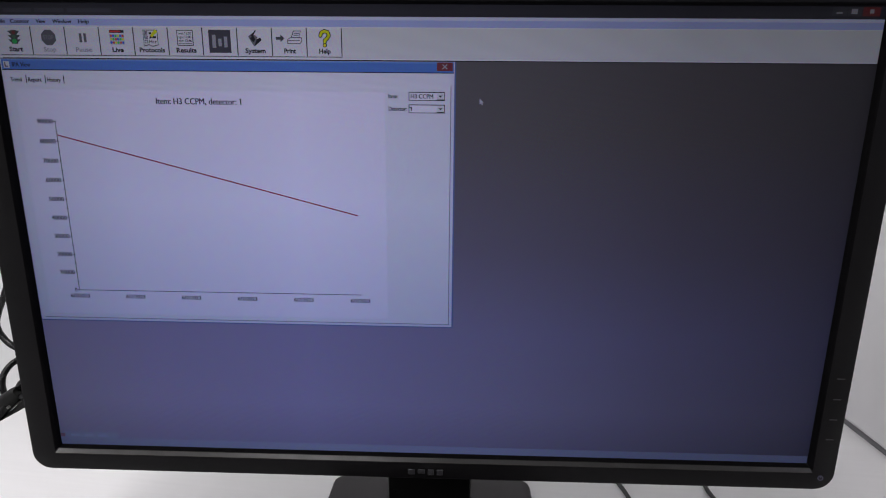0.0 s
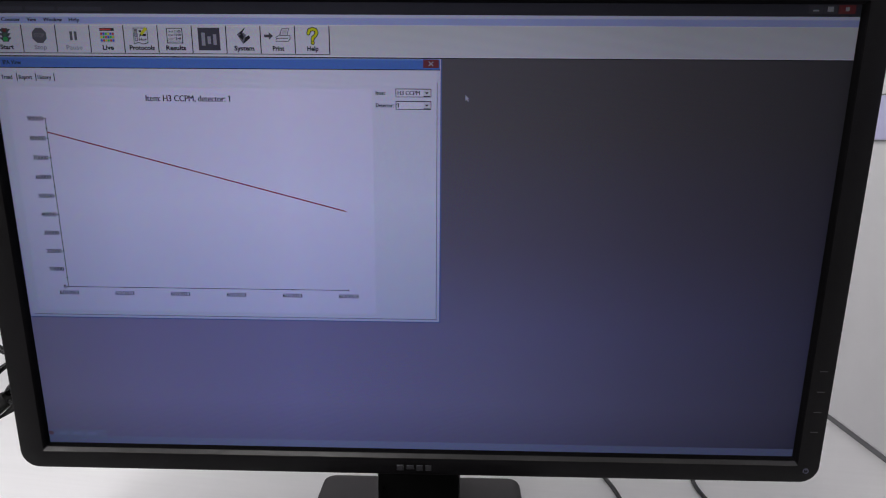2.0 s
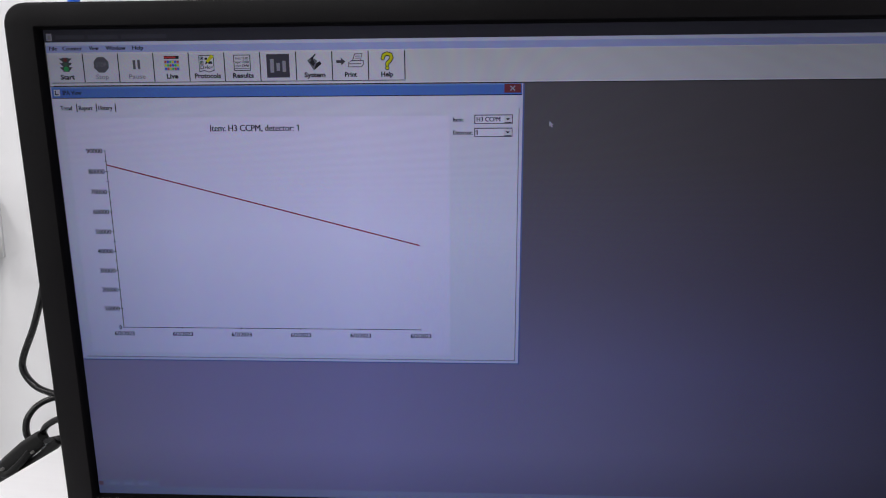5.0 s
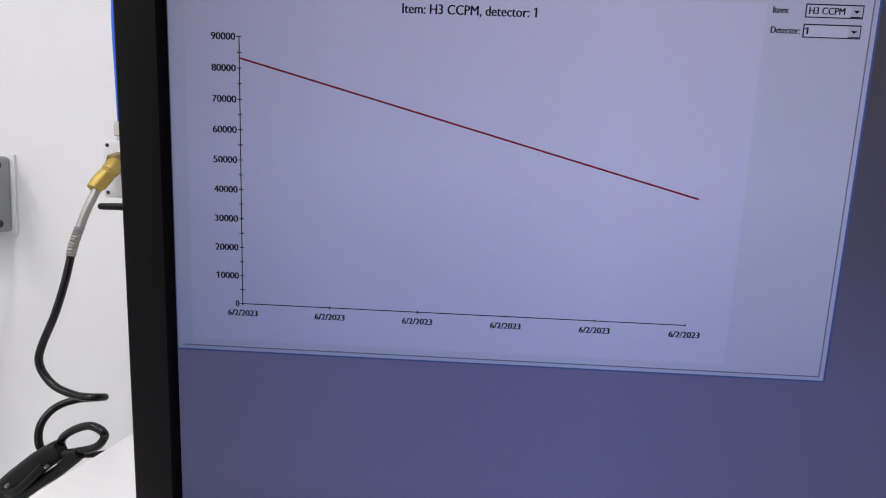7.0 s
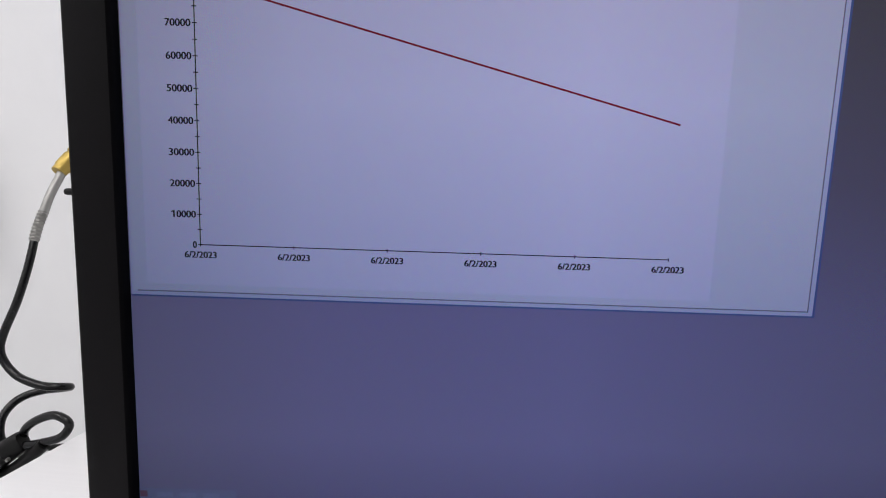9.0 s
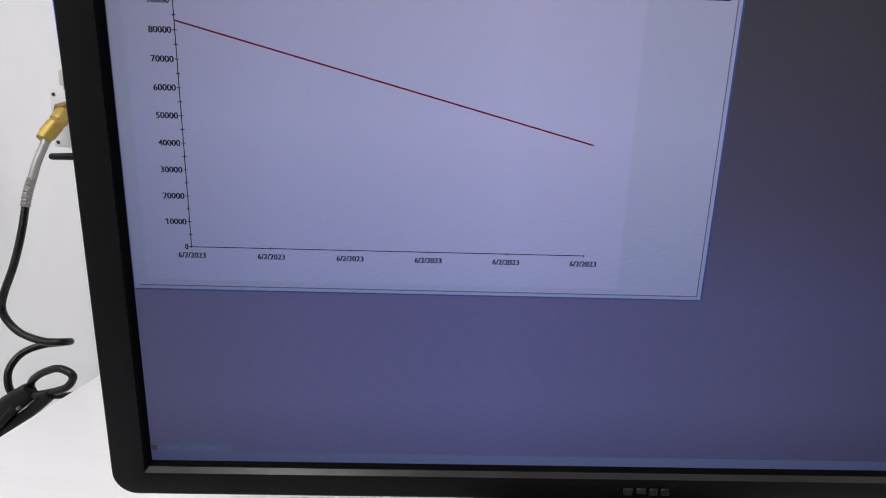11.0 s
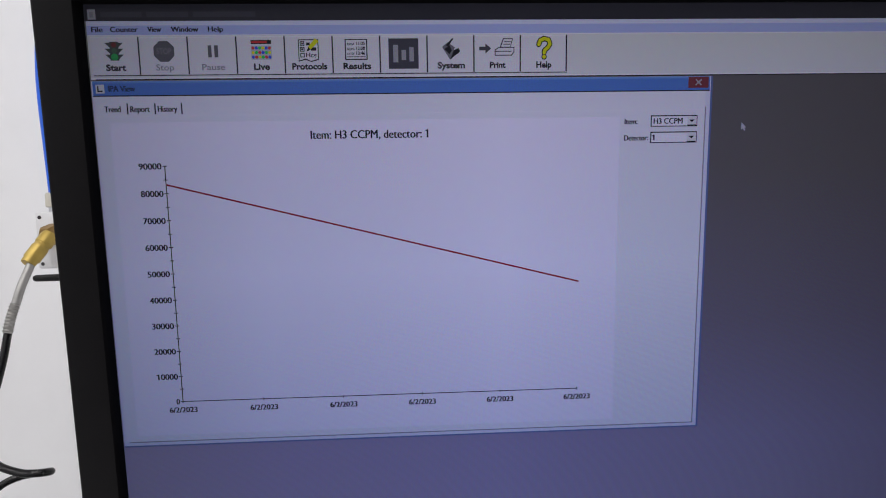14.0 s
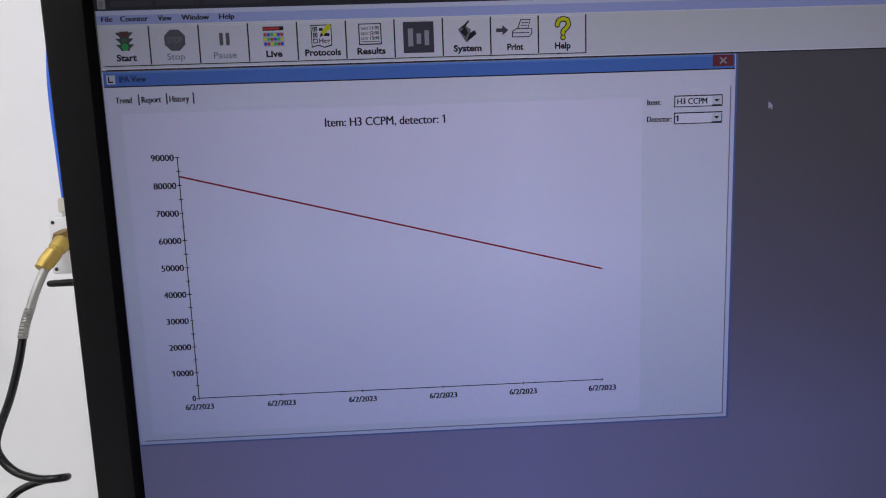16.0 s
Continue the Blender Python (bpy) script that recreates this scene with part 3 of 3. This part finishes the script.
# chart window
ui("chart_window", flat(-263.2, 17.5, -53.7, 116.9, 2), lcd(0.80, 0.83, 0.90), "window frame in pale blue")
ui("window_edge", join(flat(16.7, 17.6, -53.9, 116.9, 3), flat(-263.2, 17.6, -54.1, -53.4, 3)), EDGE_BLUE)
ui("window_face", flat(-262.4, 14.6, -51.6, 110.4, 3), lcd(0.905, 0.925, 0.925), "grey window face")
ui("window_inner_edge", join(flat(14.4, 14.9, -51.6, 103, 4), flat(-260.5, 14.9, -51.9, -51.4, 4)), SHADE)
ui("window_title", flat(-262.6, 16.3, 110.6, 116.8, 3), TITLE_BLUE, "blue window title strip")
ui("title_line", flat(-262.6, 16.3, 110.2, 110.7, 4), INK)
ui("title_sheen", flat(-262.6, 16.3, 115.9, 116.8, 4), lcd(0.16, 0.34, 0.70))
ui("window_icon", join((flat(-261.3, -257.6, 111.6, 115.4, 5), 0), (flat(-260.6, -260.0, 112.2, 114.8, 6), 1), (flat(-260.6, -258.4, 112.2, 112.8, 6), 1)), [lcd(0.8, 0.82, 0.8), INK])
ui("window_title_word", heavy("IPA View", -256, -244.2, 112.3, 2.6, 5, 0.4), lcd(0.03, 0.05, 0.12))
ui("close_button", join((flat(6.0, 15.6, 111.6, 116.6, 5), 0), (stroke([(9.4, 112.8), (12.2, 115.4)], 0.7, 6), 1), (stroke([(9.4, 115.4), (12.2, 112.8)], 0.7, 6), 1)), [RED, PALE], "red close button")
for text, a, b, bar in (("Trend", -258.4, -251.2, -248.6), ("Report", -247.2, -238.6, -236.6), ("History", -235.2, -226.6, -225.0)):
    ui("tab", join(heavy(text, a, b, 103.4, 2.6, 5, 0.3), flat(bar, bar + 0.6, 102.4, 107.2, 5)), INK)
ui("tab_line", join(flat(-225, 14.4, 101.5, 101.8, 4), flat(-261.5, -249, 101.5, 101.8, 4)), WHITE_UI)
ui("chart_paper", flat(-256.5, -25.8, -48.5, 98.8, 4), PAPER, "pale chart sheet")
ui("chart_title", join(heavy("Item: H3 CCPM, detector: 1", -168.3, -114.8, 90.6, 3.7, 5, 0.28), flag(-115.4, 94.3, 5)), INK)
AX, AZ, AE, STEP = -234.1, -31.9, -44.0, 12.36
ticks = [flat(AX - 0.22, AX + 0.22, AZ, AZ + 9 * STEP, 5), flat(AX, AE, AZ - 0.2, AZ + 0.2, 5)]
ticks += [flat(AX - 1.0, AX + 1.0, AZ + k * STEP / 2 - 0.2, AZ + k * STEP / 2 + 0.2, 6) for k in range(19)]
ticks += [flat(AX + k * (AE - AX) / 5 - 0.2, AX + k * (AE - AX) / 5 + 0.2, AZ - 0.7, AZ + 0.7, 6) for k in range(6)]
ui("chart_axis", join(*ticks), INK)
for k in range(10):
    wide = 1.7 if k == 0 else (9.3 if k == 1 else 10.2)
    digits = heavy(str(k * 10000), AX - 1.4 - wide, AX - 1.4, AZ + k * STEP - 1.4, 2.8, 5, 0.3)
    ui("axis_number", join(digits, flag(AX - 1.4 - wide, AZ + k * STEP + 1.4, 5)) if k == 1 else digits, INK)
for k in range(6):
    at = AX + k * (AE - AX) / 5
    ui("axis_date", heavy("6/2/2023", at - 6.6, at + 6.6, AZ - 5.4, 2.6, 5, 0.3), INK)
ui("chart_line", stroke([(AX, 71.0), (AE, 21.7)], 0.75, 7), LINE_RED, "falling dark red chart line")
for text, a, b, z, value, wide in (("Item:", -23.6, -17.4, 95.4, "H3 CCPM", 13.6), ("Detector:", -23.6, -12.2, 87.9, "1", 0.5)):
    ui("field_word", heavy(text, a, b, z, 2.5, 5, 0.25), INK)
    ui("drop_down", join((flat(-11.2, 11.0, z - 1.3, z + 3.9, 5), 0), (flat(-10.7, 10.6, z - 0.9, z + 3.4, 6), 1), (flat(6.2, 10.4, z - 0.7, z + 3.2, 7), 2), (shape([(7.0, z + 1.8), (9.6, z + 1.8), (8.3, z + 0.6)], 8), 0), (flat(6.2, 10.4, z - 0.9, z - 0.5, 8), 0)), [INK, WHITE_UI, FACE])
    word = heavy(value, -9.9, -9.9 + wide + 0.2, z, 2.6, 8, 0.2)
    ui("field_value", join(word, flag(-9.9, z + 2.6, 8)) if value == "1" else word, INK)
ui("status_bar", flat(-265.7, 265.7, -149.5, -144.0, 1), lcd(0.44, 0.45, 0.44), "dim grey status strip")
# pointer and the window folded away at the bottom
ui("pointer", join((shape([(32.2, 95.6), (32.2, 92.2), (33.0, 92.9), (33.7, 91.7), (34.3, 92.0), (33.7, 93.2), (34.7, 93.3)], 5), 0)), [lcd(0.62, 0.62, 0.64)])
ui("folded_window", join((flat(-265, -221.5, -144.0, -139.2, 2), 0), (flat(-263.4, -260.2, -143.4, -140.6, 3), 1), *[(flat(a, a + 7, -143.2, -140.9, 3), 2) for a in (-256, -246, -236)]), [lcd(0.48, 0.48, 0.47), lcd(0.45, 0.20, 0.18), lcd(0.56, 0.57, 0.56)], "folded window strip, unreadable")

# ---------------------------------------------------------------- cables on the desk
for pts in (((0.20, 0.33), (0.172, 0.20), (0.166, 0.135), (0.171, 0.10), (0.178, 0.02), (0.19, -0.09), (0.17, -0.2), (0.11, -0.3)), ((0.28, 0.34), (0.262, 0.22), (0.248, 0.135), (0.2455, 0.10), (0.256, 0.05), (0.275, -0.04), (0.27, -0.15), (0.22, -0.26))):
    m = Matrix.Translation((0, 0, DESK))
    solid("cable", tube([(x, y, DESK + 0.0019) for x, y in pts], 0.0019, Matrix.Identity(4), 10), CABLE, "thin black cable lying on the white desk", "cable", m=m)

# ---------------------------------------------------------------- wall outlet
outlet = thing("wall_outlet", ROOM @ pose(-0.82, Y1, 0.92), "grey metal wall outlet box with four white sockets", "outlet")
part("back_plate", box(-0.857, -0.7785, Y1 - 0.004, Y1, 0.9185, 1.0200, 0.001), WALL, outlet, "white backing plate")
FRONT = 0.395
part("cover", box(-0.8545, -0.783, FRONT, Y1 - 0.003, 0.9205, 1.0175, 0.005, segments=3), GREY_STEEL, outlet)
for sz in (1.006, 0.932):
    part("knockout", lathe([(0, 0.0048), (0.0006, 0.0048), (0.001, 0.0036)], (-0.7834, FRONT + 0.017, sz), (0, FRONT + 0.017, sz)), DARK, outlet, "dark knockout in the side")
for sx in (-0.8375, -0.7920):
    part("screw", lathe([(0, 0.0022), (0.0008, 0.0018)], (sx, FRONT + 0.0003, 1.0115), (sx, FRONT - 1, 1.0115), sides=10), DARK, outlet, "small dark screw")
    for sz in (0.9885, 0.9515):
        face = loft([(0.0165, 0.0142, 0.011, 0, 0.002), (0.0165, 0.0142, 0.011, 0, -0.002), (0.0155, 0.0132, 0.0105, 0, -0.003)], ROOM @ pose(sx, FRONT, sz), last=True)
        socket = part("socket", face, IVORY, outlet, "white socket face")
        slots = [box(sx - 0.0062, sx - 0.0046, FRONT - 0.0034, FRONT - 0.0029, sz - 0.001, sz + 0.0062), box(sx + 0.0046, sx + 0.0060, FRONT - 0.0034, FRONT - 0.0029, sz, sz + 0.0062), box(sx - 0.002, sx + 0.002, FRONT - 0.0034, FRONT - 0.0029, sz - 0.0085, sz - 0.005)]
        part("slots", join(*slots), DARK, socket, smooth=False)

plug = thing("power_cord", ROOM @ pose(-0.80, FRONT - 0.01, 0.95), "putty coloured mains plug with its cord hanging down the wall", "power cord")
part("plug", loft([(0.016, 0.011, 0.008, 0, 0.0), (0.020, 0.0145, 0.009, 0, -0.005), (0.019, 0.014, 0.009, 0, -0.020), (0.013, 0.010, 0.008, 0, -0.027)], ROOM @ pose(-0.7935, FRONT - 0.0028, 0.9500, 0, 14, 0), True, True), CORD, plug)
part("strain_relief", lathe([(0, 0.0085), (0.012, 0.0075), (0.026, 0.0048)], (-0.789, FRONT - 0.014, 0.942), (-0.783, FRONT - 0.012, 0.912)), CORD, plug)
part("cord", tube([(-0.7848, FRONT - 0.012, 0.921), (-0.7840, FRONT - 0.01, 0.90), (-0.7890, FRONT - 0.002, 0.857), (-0.8030, FRONT + 0.008, 0.802), (-0.8115, FRONT + 0.015, 0.740), (-0.827, FRONT + 0.018, 0.657), (-0.845, FRONT + 0.018, 0.56), (-0.85, Y1 - 0.02, 0.40), (-0.80, Y1 - 0.03, 0.15), (-0.70, Y1 - 0.06, 0.008), (-0.5, Y1 - 0.1, 0.006)], 0.0042, steps=8), CORD, plug)

# ---------------------------------------------------------------- air valve, hose and blow gun
valve = thing("air_valve", ROOM @ pose(-0.57, Y1, 1.0), "white air valve block with brass fitting on the wall", "air valve")
part("block", box(-0.598, -0.535, 0.362, Y1, 0.976, 1.040, 0.002), VALVE_WHITE, valve)
for sz in (1.0345, 0.9815):
    part("screw", lathe([(0, 0.0023), (0.0010, 0.002)], (-0.5925, 0.3623, sz), (-0.5925, 0.0, sz), sides=12), STAND_GREY, valve, "small dark screw")
part("inlet_stem", lathe([(0, 0.0075), (0.010, 0.0075)], (-0.5885, 0.385, 1.038), (-0.5885, 0.385, 2.0)), CHROME, valve, "shiny stem")
part("inlet_collar", lathe([(0, 0.0098), (0.001, 0.0112), (0.015, 0.0112), (0.017, 0.0095)], (-0.5885, 0.385, 1.0455), (-0.5885, 0.385, 2.0), sides=6), BEIGE, valve, "beige collar")
part("outlet_elbow", lathe([(0, 0.0118), (0.016, 0.0118), (0.018, 0.0105)], (-0.574, 0.366, 1.018), (-0.577, 0.345, 1.012), sides=6), OLD_BRASS, valve, "tarnished brass elbow")
brass_from = Vector((-0.5715, 0.350, 1.0155))
part("brass_nut", lathe([(0, 0.0080), (0.002, 0.0090), (0.014, 0.0090), (0.015, 0.0080), (0.018, 0.0080), (0.019, 0.0088), (0.034, 0.0086), (0.036, 0.0076), (0.041, 0.0074)], brass_from, Vector((-0.5815, 0.318, 0.981)), sides=12), BRASS, valve, "bright brass coupling")
part("drain", lathe([(0, 0.010), (0.003, 0.0115), (0.022, 0.0115), (0.030, 0.008)], (-0.564, 0.372, 0.9765), (-0.564, 0.372, 0.0)), BEIGE, valve, "beige drain cup")
lever = part("lever", lathe([(0, 0.0030), (0.002, 0.0038), (0.030, 0.0042), (0.034, 0.0075), (0.046, 0.0085), (0.048, 0.006)], (-0.6010, 0.358, 0.9655), (-0.55, 0.362, 0.9665)), GUN_BLACK, valve, "black handle")

tubing = thing("blue_air_tube", ROOM @ pose(-0.5885, 0.385, 1.06), "bright blue plastic air tube running up the wall", "air tube")
part("tube", tube([(-0.5875, 0.385, 1.058), (-0.5900, 0.385, 1.11), (-0.5928, 0.385, 1.166), (-0.5925, 0.385, 1.21), (-0.588, 0.386, 1.26), (-0.578, 0.388, 1.33), (-0.56, 0.392, 1.5), (-0.55, 0.40, 1.9), (-0.55, 0.40, CEILING)], 0.0072, sides=16), BLUE, tubing)

hose = thing("coiled_air_hose", ROOM @ pose(-0.58, 0.27, 0.80), "black coiled air hose with silver bend guard, hanging", "air hose")
part("ferrule", tube([(-0.5775, 0.3255, 0.9870), (-0.5780, 0.309, 0.964), (-0.5810, 0.302, 0.9444)], 0.0044), FERRULE, hose, "smooth silver sleeve")
part("bend_guard", tube([(-0.5813, 0.3025, 0.946), (-0.5826, 0.296, 0.931), (-0.5830, 0.291, 0.9172)], 0.0047, steps=24, ripple=0.10, pitch=0.0036), NICKEL, hose, "ribbed silver spring guard")
part("coil", tube([(-0.5829, 0.292, 0.919), (-0.5835, 0.283, 0.8916), (-0.5875, 0.273, 0.8597), (-0.5964, 0.266, 0.8302), (-0.5985, 0.263, 0.8141), (-0.5925, 0.262, 0.8005), (-0.578, 0.261, 0.7885), (-0.556, 0.260, 0.7825),
    (-0.5424, 0.262, 0.7812), (-0.5345, 0.268, 0.7797), (-0.5365, 0.277, 0.7765), (-0.5501, 0.282, 0.7725), (-0.5719, 0.284, 0.7680), (-0.5877, 0.278, 0.7630), (-0.5945, 0.268, 0.7560), (-0.5970, 0.259, 0.7434), (-0.5937, 0.256, 0.7250), (-0.580, 0.260, 0.712),
    (-0.563, 0.252, 0.720), (-0.5560, 0.240, 0.7425), (-0.5411, 0.235, 0.7565), (-0.5196, 0.232, 0.7658), (-0.5050, 0.230, 0.7640), (-0.5012, 0.230, 0.7575), (-0.5120, 0.232, 0.7456), (-0.5355, 0.235, 0.7368), (-0.5550, 0.236, 0.7322), (-0.568, 0.237, 0.729)], 0.0039, steps=9), RUBBER, hose, "black glossy hose")

gun = thing("blow_gun", ROOM @ pose(-0.59, 0.24, 0.70), "black plastic air blow gun hanging beside the desk", "blow gun")
axis_m = ROOM @ look((-0.5535, 0.2365, 0.738), (-0.646, 0.245, 0.668))
body = loft([(0.006, 0.007, 0.005, 0, 0.0), (0.008, 0.0095, 0.007, 0, -0.003), (0.0095, 0.0110, 0.008, 0.001, -0.030), (0.0095, 0.0112, 0.008, 0.0, -0.065), (0.008, 0.010, 0.0075, -0.001, -0.100), (0.006, 0.006, 0.0055, -0.001, -0.125), (0.0045, 0.0045, 0.004, -0.001, -0.19)], axis_m @ pose(0, 0, 0, -90, 0, 0) @ Matrix.Diagonal((1, -1, 1, 1)), True, True)
bmesh.ops.recalc_face_normals(body, faces=body.faces[:])
part("body", body, GUN_BLACK, gun)
part("trigger", tube([(-0.568, 0.232, 0.722), (-0.579, 0.230, 0.709), (-0.598, 0.230, 0.692), (-0.612, 0.234, 0.687), (-0.622, 0.238, 0.692)], 0.0042, steps=8), GUN_BLACK, gun, "black trigger lever")
part("tail", tube([(-0.5300, 0.2345, 0.7370), (-0.541, 0.236, 0.7275), (-0.560, 0.238, 0.7120), (-0.585, 0.240, 0.6945), (-0.615, 0.243, 0.671)], 0.0060, steps=8), GUN_BLACK, gun, "black grip")
part("pin", lathe([(0, 0.0022), (0.003, 0.0018)], (-0.606, 0.229, 0.697), (-0.606, 0.1, 0.69), sides=10), NICKEL, gun, "small steel pin")
part("pin", lathe([(0, 0.0020), (0.003, 0.0016)], (-0.562, 0.229, 0.722), (-0.562, 0.1, 0.71), sides=10), NICKEL, gun, "small steel pin")
# the gun hangs on a hook at the desk's side
hook = thing("hook", ROOM @ pose(-0.496, 0.25, 0.735), "black hook under the edge of the desk", "hook")
part("arm", tube([(-0.494, 0.262, 0.728), (-0.515, 0.262, 0.726), (-0.545, 0.258, 0.722), (-0.556, 0.254, 0.726)], 0.003, steps=8), GUN_BLACK, hook)
